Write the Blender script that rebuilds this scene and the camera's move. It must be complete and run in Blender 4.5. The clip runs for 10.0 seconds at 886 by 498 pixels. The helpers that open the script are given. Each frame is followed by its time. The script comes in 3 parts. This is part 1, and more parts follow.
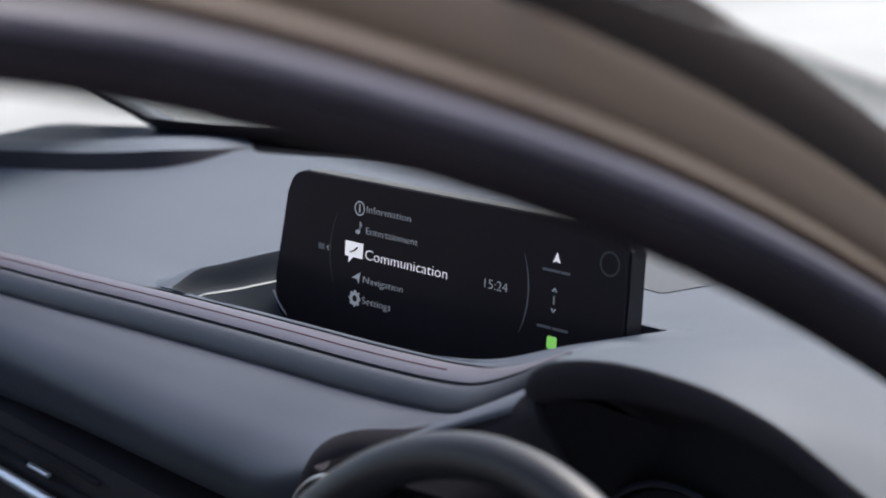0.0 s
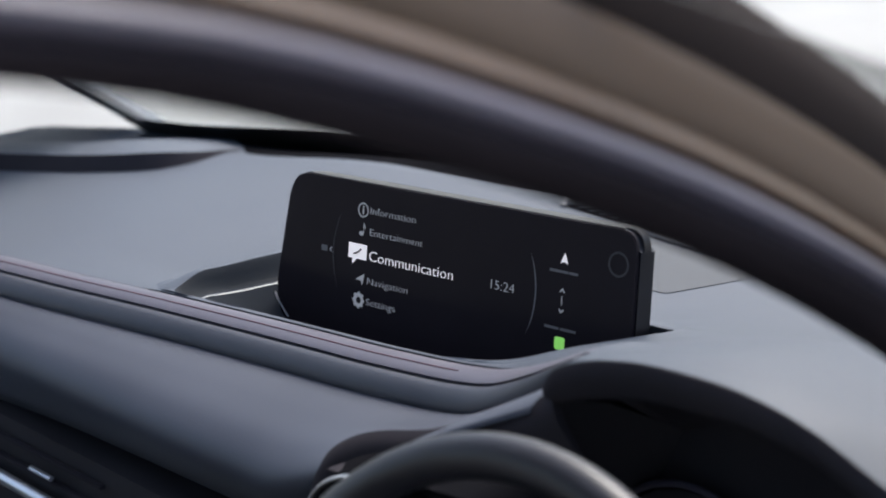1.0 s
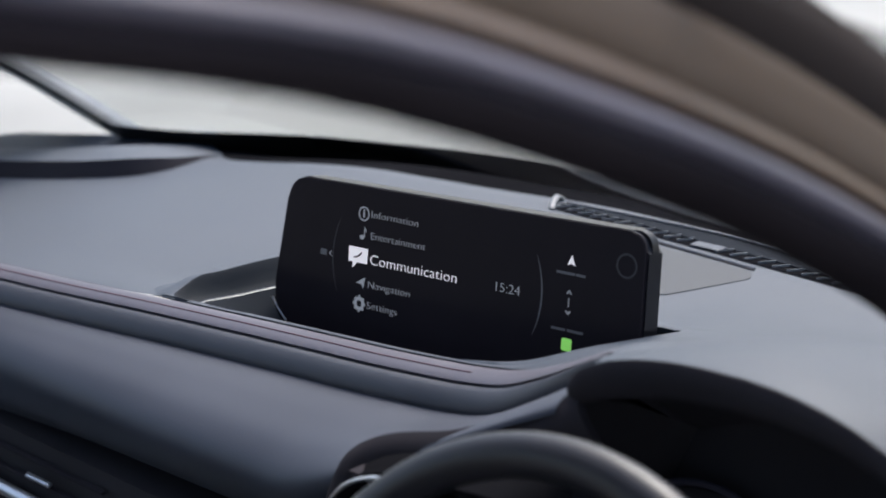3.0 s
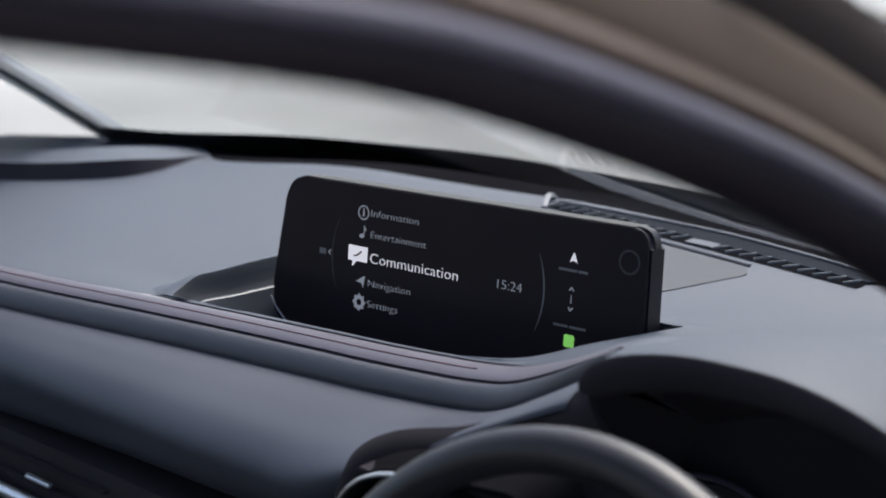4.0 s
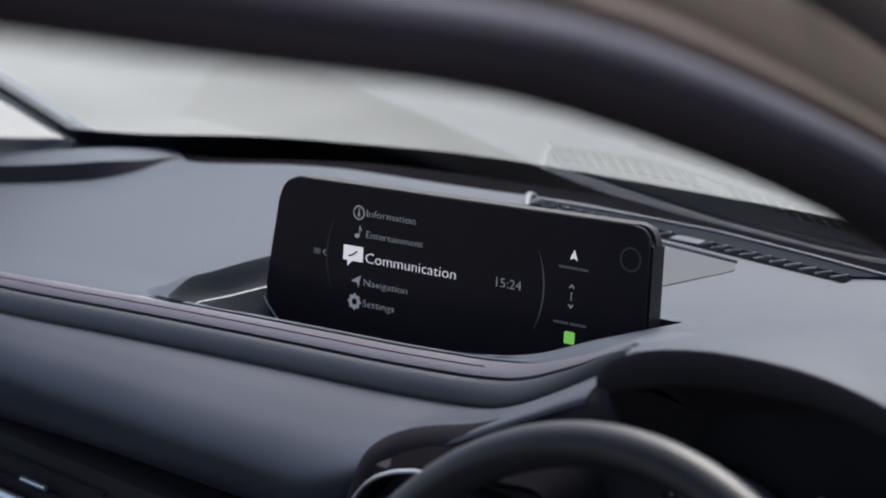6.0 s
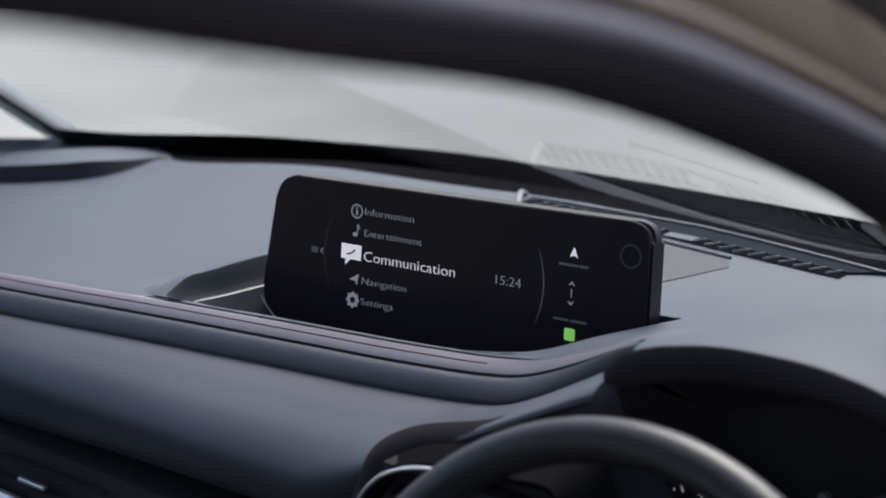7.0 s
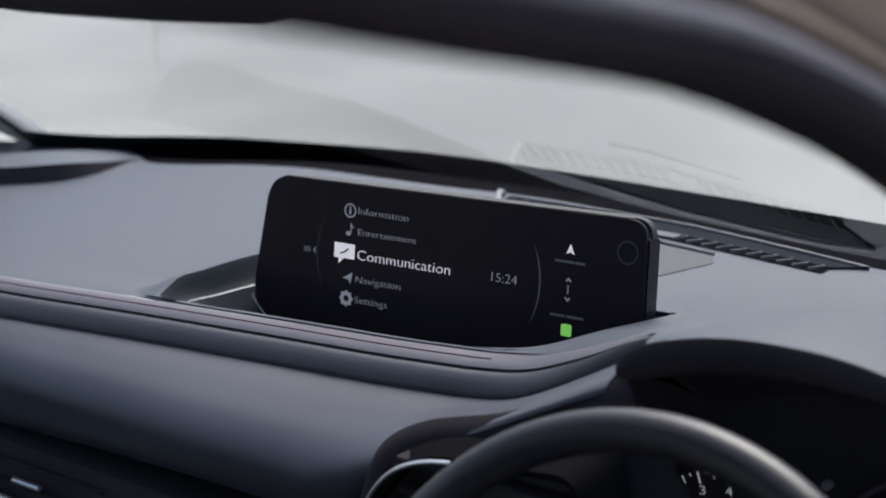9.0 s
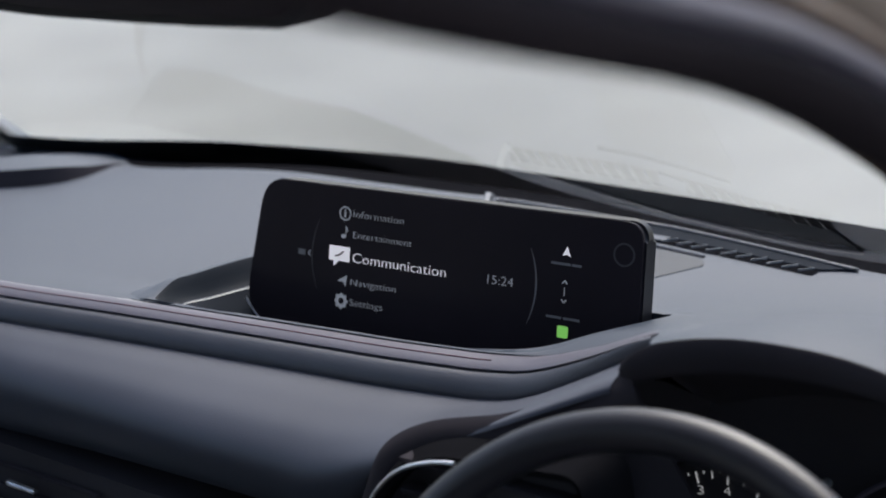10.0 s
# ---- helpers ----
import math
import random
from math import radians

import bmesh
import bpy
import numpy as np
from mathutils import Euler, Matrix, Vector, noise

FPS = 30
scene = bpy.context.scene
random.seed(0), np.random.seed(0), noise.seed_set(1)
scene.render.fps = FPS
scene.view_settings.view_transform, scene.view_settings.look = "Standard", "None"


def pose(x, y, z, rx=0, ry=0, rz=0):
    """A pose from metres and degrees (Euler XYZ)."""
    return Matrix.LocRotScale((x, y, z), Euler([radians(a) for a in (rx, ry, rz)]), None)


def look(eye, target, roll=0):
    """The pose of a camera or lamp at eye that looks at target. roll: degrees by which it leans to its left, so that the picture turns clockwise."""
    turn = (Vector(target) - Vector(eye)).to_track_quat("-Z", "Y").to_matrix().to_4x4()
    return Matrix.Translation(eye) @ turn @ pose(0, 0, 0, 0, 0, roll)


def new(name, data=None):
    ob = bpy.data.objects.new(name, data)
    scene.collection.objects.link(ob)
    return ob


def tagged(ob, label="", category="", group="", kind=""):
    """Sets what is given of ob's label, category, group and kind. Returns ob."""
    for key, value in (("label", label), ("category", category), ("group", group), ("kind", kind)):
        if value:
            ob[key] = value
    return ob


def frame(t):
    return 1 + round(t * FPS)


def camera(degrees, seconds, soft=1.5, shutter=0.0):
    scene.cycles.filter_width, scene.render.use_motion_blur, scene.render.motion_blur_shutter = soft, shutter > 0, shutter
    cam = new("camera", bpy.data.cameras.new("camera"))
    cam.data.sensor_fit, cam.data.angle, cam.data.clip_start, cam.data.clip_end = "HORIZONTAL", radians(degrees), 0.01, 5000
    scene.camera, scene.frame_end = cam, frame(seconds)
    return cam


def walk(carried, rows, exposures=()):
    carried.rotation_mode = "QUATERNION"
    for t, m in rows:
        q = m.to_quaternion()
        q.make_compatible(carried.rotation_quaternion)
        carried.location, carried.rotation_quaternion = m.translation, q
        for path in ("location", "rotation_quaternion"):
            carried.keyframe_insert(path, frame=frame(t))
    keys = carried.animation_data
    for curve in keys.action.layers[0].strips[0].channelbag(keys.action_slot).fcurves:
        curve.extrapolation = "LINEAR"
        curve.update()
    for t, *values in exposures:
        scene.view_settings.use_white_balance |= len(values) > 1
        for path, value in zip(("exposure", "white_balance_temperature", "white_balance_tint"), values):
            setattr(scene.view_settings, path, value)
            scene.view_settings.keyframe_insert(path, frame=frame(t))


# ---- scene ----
cam = camera(25.6, 10.0, soft=1.9)
# the lens is focused on the display
cam.data.dof.use_dof, cam.data.dof.focus_distance, cam.data.dof.aperture_fstop = True, 1.27, 7.0
PATH = [
    (0, (0.78, -0.632, 1.331), (-0.72, 0.565, 0.768), -2.8),
    (0.5, (0.772, -0.645, 1.333), (-0.712, 0.571, 0.768), -2.7),
    (1, (0.766, -0.652, 1.333), (-0.708, 0.576, 0.769), -2.7),
    (1.5, (0.761, -0.663, 1.334), (-0.701, 0.581, 0.77), -2.7),
    (2, (0.755, -0.672, 1.336), (-0.693, 0.587, 0.771), -2.7),
    (2.5, (0.748, -0.68, 1.334), (-0.688, 0.594, 0.772), -2.5),
    (4, (0.731, -0.708, 1.334), (-0.666, 0.609, 0.775), -2.4),
    (4.5, (0.725, -0.719, 1.334), (-0.657, 0.615, 0.776), -2.4),
    (5, (0.718, -0.727, 1.334), (-0.65, 0.621, 0.776), -2.4),
    (5.5, (0.711, -0.738, 1.337), (-0.639, 0.627, 0.775), -2.3),
    (7, (0.695, -0.764, 1.341), (-0.613, 0.639, 0.774), -2.2),
    (7.5, (0.687, -0.774, 1.342), (-0.603, 0.644, 0.774), -2.2),
    (8, (0.684, -0.783, 1.341), (-0.595, 0.647, 0.776), -2.1),
    (8.5, (0.676, -0.795, 1.343), (-0.582, 0.653, 0.776), -2.0),
    (9, (0.671, -0.804, 1.344), (-0.572, 0.656, 0.777), -1.9),
    (9.5, (0.664, -0.814, 1.344), (-0.563, 0.661, 0.78), -1.8),
    (10, (0.659, -0.823, 1.345), (-0.552, 0.666, 0.782), -1.6),
]
SIZE, DROP = 1.2, -0.24


def full(p):
    """A place of the drawing at its true size and height."""
    return Vector(p) * SIZE + Vector((0, 0, DROP))


walk(cam, [(t, look(full(e), full(g), r)) for t, e, g, r in PATH], [(0, 0.98), (2.5, 0.92), (5, 0.78), (7.5, 0.70), (10, 0.66)])

# ---- light ----
SUN_AZ, SUN_EL = -22.0, 58.0
world = bpy.data.worlds.new("sky")
scene.world = world
world.use_nodes = True
wn = world.node_tree
sky = wn.nodes.new("ShaderNodeTexSky")
sky.sky_type, sky.sun_disc = "NISHITA", False
sky.sun_elevation, sky.sun_rotation = radians(SUN_EL), radians(SUN_AZ)
sky.air_density, sky.dust_density, sky.ozone_density = 1.0, 4.0, 1.3
wn.links.new(sky.outputs[0], wn.nodes["Background"].inputs[0])
wn.nodes["Background"].inputs[1].default_value = 0.14
sun_data = bpy.data.lights.new("sun", "SUN")
sun_data.energy, sun_data.angle, sun_data.color = 1.4, radians(35), (1.0, 0.99, 0.99)
sun = new("sun", sun_data)
sun.matrix_world = look((3 * math.sin(radians(SUN_AZ)), 3 * math.cos(radians(SUN_AZ)), 5), (0, 0, 1))


# ---- materials ----
def material(name, color, rough=0.5, metal=0.0, grain=0.0, grain_scale=900.0, vary=0.0, vary_scale=14.0,
             coat=0.0, emit=None, sheen=0.0, spec=0.5):
    """Principled surface with colour drift at a coarse scale and a grain bump at a fine one."""
    m = bpy.data.materials.new(name)
    m.use_nodes = True
    nt = m.node_tree
    b = nt.nodes["Principled BSDF"]
    b.inputs["Base Color"].default_value = (*color, 1)
    b.inputs["Roughness"].default_value = rough
    b.inputs["Metallic"].default_value = metal
    b.inputs["Coat Weight"].default_value = coat
    b.inputs["Coat Roughness"].default_value = 0.08
    b.inputs["Sheen Weight"].default_value = sheen
    b.inputs["Specular IOR Level"].default_value = spec
    co = nt.nodes.new("ShaderNodeTexCoord")
    if vary:
        n = nt.nodes.new("ShaderNodeTexNoise")
        n.inputs["Scale"].default_value, n.inputs["Detail"].default_value = vary_scale, 5
        nt.links.new(co.outputs["Object"], n.inputs["Vector"])
        r = nt.nodes.new("ShaderNodeMapRange")
        r.inputs["From Min"].default_value, r.inputs["From Max"].default_value = 0.3, 0.7
        r.inputs["To Min"].default_value, r.inputs["To Max"].default_value = 1 - vary, 1 + vary
        nt.links.new(n.outputs["Fac"], r.inputs["Value"])
        x = nt.nodes.new("ShaderNodeVectorMath")
        x.operation = "SCALE"
        x.inputs[0].default_value = color
        nt.links.new(r.outputs[0], x.inputs["Scale"])
        nt.links.new(x.outputs[0], b.inputs["Base Color"])
        q = nt.nodes.new("ShaderNodeMapRange")
        q.inputs["To Min"].default_value, q.inputs["To Max"].default_value = max(0.02, rough - 0.06), min(1, rough + 0.06)
        nt.links.new(n.outputs["Fac"], q.inputs["Value"])
        nt.links.new(q.outputs[0], b.inputs["Roughness"])
    if grain:
        v = nt.nodes.new("ShaderNodeTexVoronoi")
        v.inputs["Scale"].default_value = grain_scale
        nt.links.new(co.outputs["Object"], v.inputs["Vector"])
        bump = nt.nodes.new("ShaderNodeBump")
        bump.inputs["Strength"].default_value, bump.inputs["Distance"].default_value = grain, 0.0004
        nt.links.new(v.outputs["Distance"], bump.inputs["Height"])
        nt.links.new(bump.outputs[0], b.inputs["Normal"])
    if emit:
        b.inputs["Emission Color"].default_value = (*color, 1)
        b.inputs["Emission Strength"].default_value = emit
    return m


def perforated(name, color, hole, pitch):
    """A plate with rows of small dark holes."""
    m = material(name, color, 0.65)
    nt = m.node_tree
    co, v = nt.nodes.new("ShaderNodeTexCoord"), nt.nodes.new("ShaderNodeTexVoronoi")
    v.inputs["Scale"].default_value, v.inputs["Randomness"].default_value = 1 / pitch, 0.0
    v.voronoi_dimensions = "2D"
    nt.links.new(co.outputs["Object"], v.inputs["Vector"])
    step, mix = nt.nodes.new("ShaderNodeMapRange"), nt.nodes.new("ShaderNodeMix")
    step.inputs["From Min"].default_value, step.inputs["From Max"].default_value = 0.25, 0.35
    mix.data_type = "RGBA"
    mix.inputs[6].default_value, mix.inputs[7].default_value = (*hole, 1), (*color, 1)
    nt.links.new(v.outputs["Distance"], step.inputs["Value"])
    nt.links.new(step.outputs[0], mix.inputs[0])
    nt.links.new(mix.outputs[2], nt.nodes["Principled BSDF"].inputs["Base Color"])
    return m


def glass_material(name, tint=(0.94, 0.96, 0.95)):
    m = bpy.data.materials.new(name)
    m.use_nodes = True
    nt = m.node_tree
    nt.nodes.remove(nt.nodes["Principled BSDF"])
    out = nt.nodes["Material Output"]
    tr, gl = nt.nodes.new("ShaderNodeBsdfTransparent"), nt.nodes.new("ShaderNodeBsdfGlossy")
    tr.inputs["Color"].default_value = (*tint, 1)
    gl.inputs["Roughness"].default_value = 0.01
    fr, mix = nt.nodes.new("ShaderNodeFresnel"), nt.nodes.new("ShaderNodeMixShader")
    fr.inputs["IOR"].default_value = 1.5
    nt.links.new(fr.outputs[0], mix.inputs[0])
    nt.links.new(tr.outputs[0], mix.inputs[1])
    nt.links.new(gl.outputs[0], mix.inputs[2])
    nt.links.new(mix.outputs[0], out.inputs["Surface"])
    return m


M = dict(
    dash=material("soft_touch_dash", (0.058, 0.073, 0.099), 0.55, grain=0.25, grain_scale=1400, vary=0.06, vary_scale=9),
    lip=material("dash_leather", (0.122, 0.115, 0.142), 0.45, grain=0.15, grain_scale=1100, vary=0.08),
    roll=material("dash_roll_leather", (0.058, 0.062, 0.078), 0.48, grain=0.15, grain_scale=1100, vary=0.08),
    moulding=material("dark_brown_moulding", (0.022, 0.0145, 0.013), 0.75, vary=0.1, spec=0.15),
    panel=material("navy_leather", (0.060, 0.067, 0.090), 0.48, grain=0.12, grain_scale=1100, vary=0.08),
    # these blacks are raised a little to stand for lens haze
    hood=material("black_soft_plastic", (0.044, 0.040, 0.046), 0.62, grain=0.35, grain_scale=1500, vary=0.1, spec=0.02),
    black=material("matt_black_plastic", (0.044, 0.040, 0.045), 0.7, vary=0.15, spec=0.2),
    rubber=material("black_rubber", (0.022, 0.018, 0.022), 0.7, vary=0.15, spec=0.08),
    # lighter violet-grey stands for the sky's sheen on black trim
    gloss=material("black_trim_sheen", (0.090, 0.080, 0.108), 0.42, coat=0.1, vary=0.1),
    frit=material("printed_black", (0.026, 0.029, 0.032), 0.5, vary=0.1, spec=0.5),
    thread=material("burgundy_thread", (0.13, 0.062, 0.085), 0.85),
    wheel=material("black_leather", (0.020, 0.019, 0.024), 0.36, grain=0.15, grain_scale=1300, vary=0.12, spec=0.6),
    chrome=material("satin_chrome", (0.84, 0.84, 0.86), 0.42, metal=1.0, vary=0.04),
    # the screen's black is raised for the same hazy veil
    screen=material("screen_glass", (0.027, 0.022, 0.026), 0.22, vary=0.1, spec=0.05),
    case=material("display_case", (0.011, 0.010, 0.013), 0.30, vary=0.1, spec=0.35),
    bronze=material("bronze_paint", (0.086, 0.049, 0.027), 0.5, metal=0.0, coat=0.08, vary=0.06, vary_scale=5),
    # pale grey stands for sky mirrored in the bonnet's paint
    paint=material("sky_pale_paint", (0.42, 0.43, 0.405), 0.6, metal=0.0, coat=0.08, vary=0.12, vary_scale=3.5),
    pillar=material("pale_pillar_cloth", (0.74, 0.75, 0.75), 0.85, grain=0.3, grain_scale=700, vary=0.04),
    mesh=perforated("perforated_plate", (0.064, 0.073, 0.088), (0.022, 0.024, 0.028), 0.0022),
    # wall of the display recess, set darker than its floor
    recess=material("recess_dark", (0.012, 0.017, 0.025), 0.6, grain=0.3, grain_scale=1500, vary=0.08, spec=0.1),
    chrome_dim=material("grey_fin", (0.22, 0.23, 0.245), 0.45, vary=0.05),
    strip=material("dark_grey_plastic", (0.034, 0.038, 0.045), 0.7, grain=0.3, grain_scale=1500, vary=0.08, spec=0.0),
    dull=material("dull_black", (0.012, 0.012, 0.014), 0.9, vary=0.12, spec=0.0),
    ring=material("dim_ring", (0.055, 0.055, 0.06), 0.4),
    cloth=material("dark_headliner", (0.03, 0.03, 0.032), 0.9, grain=0.3, grain_scale=600, vary=0.1),
    concrete=material("pale_concrete", (0.385, 0.39, 0.365), 0.85, vary=0.2, vary_scale=0.9),
    glass=glass_material("clear_glass"),
    text=material("lit_grey_text", (0.50, 0.50, 0.52), 0.5, emit=0.12),
    text_hi=material("lit_white_text", (0.92, 0.88, 0.91), 0.5, emit=0.30),
    text_lo=material("dim_text", (0.16, 0.16, 0.17), 0.5, emit=0.04),
    green=material("lit_green_icon", (0.33, 0.85, 0.16), 0.5, emit=0.22),
    dial=material("dial_white", (0.7, 0.7, 0.7), 0.5, emit=0.20),
)


# ---- mesh helpers ----
def part(name, bm, mat, parent=None, label="", smooth=True, local=None, inward=False):
    """Link a bmesh (or a mesh) as one object, under a thing or part when one is given."""
    if isinstance(bm, bmesh.types.BMesh):
        bmesh.ops.recalc_face_normals(bm, faces=bm.faces)
        if inward and sum(f.normal.z for f in bm.faces) > 0:
            bmesh.ops.reverse_faces(bm, faces=bm.faces)
        me = bpy.data.meshes.new(name)
        bm.to_mesh(me)
        bm.free()
    else:
        me = bm
    if smooth:
        for p in me.polygons:
            p.use_smooth = True
        me.set_sharp_from_angle(angle=radians(42))
    me.materials.clear()
    me.materials.append(M[mat])
    ob = new(name, me)
    if parent is not None:
        ob.parent = parent
    if local is not None:
        ob.matrix_basis = local
    return tagged(ob, label)


def thing(name, label, category, m=None, group="", kind=""):
    ob = new(name)
    ob.empty_display_size = 0.05
    if m is not None:
        ob.matrix_basis = m
    return tagged(ob, label, category, group, kind)


def curve_at(u, us, vs):
    """Smooth value through (us, vs) with Hermite pieces."""
    us, vs = list(us), list(vs)
    if u <= us[0]:
        return vs[0]
    if u >= us[-1]:
        return vs[-1]
    i = max(k for k in range(len(us) - 1) if us[k] <= u)

    def slope(k):
        a, b = max(0, k - 1), min(len(us) - 1, k + 1)
        return (vs[b] - vs[a]) / (us[b] - us[a])
    h = us[i + 1] - us[i]
    t = (u - us[i]) / h
    return ((2 * t**3 - 3 * t**2 + 1) * vs[i] + (t**3 - 2 * t**2 + t) * h * slope(i)
            + (3 * t**2 - 2 * t**3) * vs[i + 1] + (t**3 - t**2) * h * slope(i + 1))


def grid(nu, nv, fn, thick=None):
    """A sheet fn(u, v) -> point, u and v from 0 to 1; thick: a vector or function that gives its underside."""
    bm = bmesh.new()
    top = [[bm.verts.new(fn(i / nu, j / nv)) for j in range(nv + 1)] for i in range(nu + 1)]
    for i in range(nu):
        for j in range(nv):
            bm.faces.new((top[i][j], top[i + 1][j], top[i + 1][j + 1], top[i][j + 1]))
    if thick is not None:
        t = Vector(thick)
        low = [[bm.verts.new(top[i][j].co + t) for j in range(nv + 1)] for i in range(nu + 1)]
        for i in range(nu):
            for j in range(nv):
                bm.faces.new((low[i][j], low[i][j + 1], low[i + 1][j + 1], low[i + 1][j]))
        for i in range(nu):
            bm.faces.new((top[i][0], low[i][0], low[i + 1][0], top[i + 1][0]))
            bm.faces.new((top[i][nv], top[i + 1][nv], low[i + 1][nv], low[i][nv]))
        for j in range(nv):
            bm.faces.new((top[0][j], top[0][j + 1], low[0][j + 1], low[0][j]))
            bm.faces.new((top[nu][j], low[nu][j], low[nu][j + 1], top[nu][j + 1]))
    return bm


def sweep(path, profile, side=None, closed=True, caps=True, bm=None, loop=False):
    """Sweep profile points (a, b) along a path: a along the side direction, b upward across it."""
    bm = bm or bmesh.new()
    pts = [Vector(p) for p in path]
    rings = []
    n = len(pts)
    for i, p in enumerate(pts):
        if loop:
            tan = (pts[(i + 1) % n] - pts[i - 1]).normalized()
        else:
            tan = (pts[min(i + 1, n - 1)] - pts[max(i - 1, 0)]).normalized()
        s = Vector(side(i / max(1, n - 1), p, tan)) if side else tan.cross(Vector((0, 0, 1)))
        s = (s - tan * s.dot(tan)).normalized()
        u = s.cross(tan).normalized()
        pr = profile(i / max(1, n - 1)) if callable(profile) else profile
        rings.append([bm.verts.new(p + s * a + u * b) for a, b in pr])
    m = len(rings[0])
    for i in range(n if loop else n - 1):
        r, q = rings[i], rings[(i + 1) % n]
        for j in range(m if closed else m - 1):
            k = (j + 1) % m
            bm.faces.new((r[j], r[k], q[k], q[j]))
    if closed and caps and not loop:
        bm.faces.new(rings[0][::-1])
        bm.faces.new(rings[-1])
    return bm


def circle(r, n=12, ry=None, turn=0.0):
    ry = r if ry is None else ry
    return [(r * math.cos(2 * math.pi * k / n + turn), ry * math.sin(2 * math.pi * k / n + turn)) for k in range(n)]


def slab(outline, y0, y1, bevel=0.0):
    """A plate in the x z plane from y0 to y1; outline (x, z)."""
    bm = bmesh.new()
    lo = [bm.verts.new((x, y0, z)) for x, z in outline]
    hi = [bm.verts.new((x, y1, z)) for x, z in outline]
    bm.faces.new(lo)
    bm.faces.new(hi[::-1])
    for i in range(len(lo)):
        k = (i + 1) % len(lo)
        bm.faces.new((lo[i], hi[i], hi[k], lo[k]))
    if bevel:
        bmesh.ops.bevel(bm, geom=[e for e in bm.edges if abs(e.verts[0].co.y - e.verts[1].co.y) < 1e-6],
                        offset=bevel, segments=3, affect="EDGES", clamp_overlap=True)
    return bm


def box(cx, cy, cz, sx, sy, sz, bevel=0.002):
    bm = bmesh.new()
    bmesh.ops.create_cube(bm, size=1, matrix=Matrix.LocRotScale((cx, cy, cz), None, (sx, sy, sz)))
    if bevel:
        bmesh.ops.bevel(bm, geom=list(bm.edges), offset=bevel, segments=2, affect="EDGES")
    return bm


def rounded(points, radii, seg=6):
    """Polygon corners rounded by their own radius."""
    out, n = [], len(points)
    for i in range(n):
        p = Vector(points[i])
        a, b = (Vector(points[i - 1]) - p), (Vector(points[(i + 1) % n]) - p)
        r = min(radii[i], a.length * 0.49, b.length * 0.49)
        a, b = p + a.normalized() * r, p + b.normalized() * r
        for k in range(seg + 1):
            t = k / seg
            out.append(tuple((1 - t) ** 2 * a + 2 * t * (1 - t) * p + t * t * b))
    return out


def letters(text, size, width):
    """Mesh of a line of words in the built-in font, as wide as given."""
    cu = bpy.data.curves.new("words", "FONT")
    cu.body, cu.size, cu.align_x, cu.align_y, cu.extrude = text, size, "LEFT", "CENTER", 0.0001
    cu.resolution_u, cu.offset = 3, -0.00011
    ob = new("words", cu)
    me = bpy.data.meshes.new_from_object(ob.evaluated_get(bpy.context.evaluated_depsgraph_get()))
    bpy.data.objects.remove(ob)
    xs = [v.co.x for v in me.vertices]
    k = width / (max(xs) - min(xs))
    x0 = min(xs)
    me.transform(Matrix.Diagonal((k, 1, 1, 1)) @ Matrix.Translation((-x0, 0, 0)))
    me.transform(Matrix.Rotation(radians(90), 4, "X"))
    return me


# ---- ground ----
tagged(part("ground", grid(40, 40, lambda u, v: ((u - 0.5) * 900, (v - 0.5) * 900, 0.2)), "concrete", smooth=False),
       "pale grey concrete yard around the car", "ground", kind="structure")

# ---- the car's shell ----
BASE_X = (-0.70, -0.62, -0.54, -0.46, -0.366, -0.274, -0.17, 0.0)
BASE_Y = (0.10, 0.190, 0.230, 0.283, 0.318, 0.344, 0.354, 0.358)


def base_y(x):
    """The windscreen's foot, the same on both sides."""
    return curve_at(-abs(x), BASE_X, BASE_Y)


FOOT_X = (-0.70, -0.60, -0.49, -0.355, -0.253, -0.17, 0.0, 0.14, 0.25, 0.36, 0.49, 0.60, 0.70)
FOOT_Y = (0.162, 0.217, 0.248, 0.272, 0.278, 0.272, 0.258, 0.241, 0.244, 0.240, 0.222, 0.182, 0.142)
BACK_X = (-0.70, -0.60, -0.515, -0.47, -0.43, -0.38, -0.33, -0.28, -0.235, -0.19, -0.145, -0.10, 0.0, 0.14, 0.25, 0.36, 0.49, 0.60, 0.70)
BACK_Y = (0.14, 0.195, 0.205, 0.184, 0.188, 0.202, 0.212, 0.218, 0.223, 0.229, 0.237, 0.240, 0.237, 0.219, 0.222, 0.218, 0.20, 0.16, 0.12)


def back_y(x):
    """The rear edge of the dashboard's padded top."""
    return curve_at(x, BACK_X, BACK_Y)


def screen_head(u):
    return Vector((0.385 * u, -0.46 + 0.04 * (1 - u * u), 1.320 + 0.03 * (1 - u * u)))


def screen_pt(u, s):
    """Windscreen: u from -1 to 1 across, s from 0 at the foot to 1 at the header."""
    x, w = 0.612 * u, 1 - u ** 4
    foot = Vector((x, base_y(x) * (1 - w) + curve_at(x, FOOT_X, FOOT_Y) * w, 0.970 + 0.010 * w))
    p = foot.lerp(screen_head(u), s)
    p.z += (0.030 * u * u + 0.022 * (1 - u * u)) * math.sin(math.pi * min(1, s))
    return p


def frit_pt(u, s):
    """The screen's printed band, left behind the glass, from below its foot to its upper edge."""
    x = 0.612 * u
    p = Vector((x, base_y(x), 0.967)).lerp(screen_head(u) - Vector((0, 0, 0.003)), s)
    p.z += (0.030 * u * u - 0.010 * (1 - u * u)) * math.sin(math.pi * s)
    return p


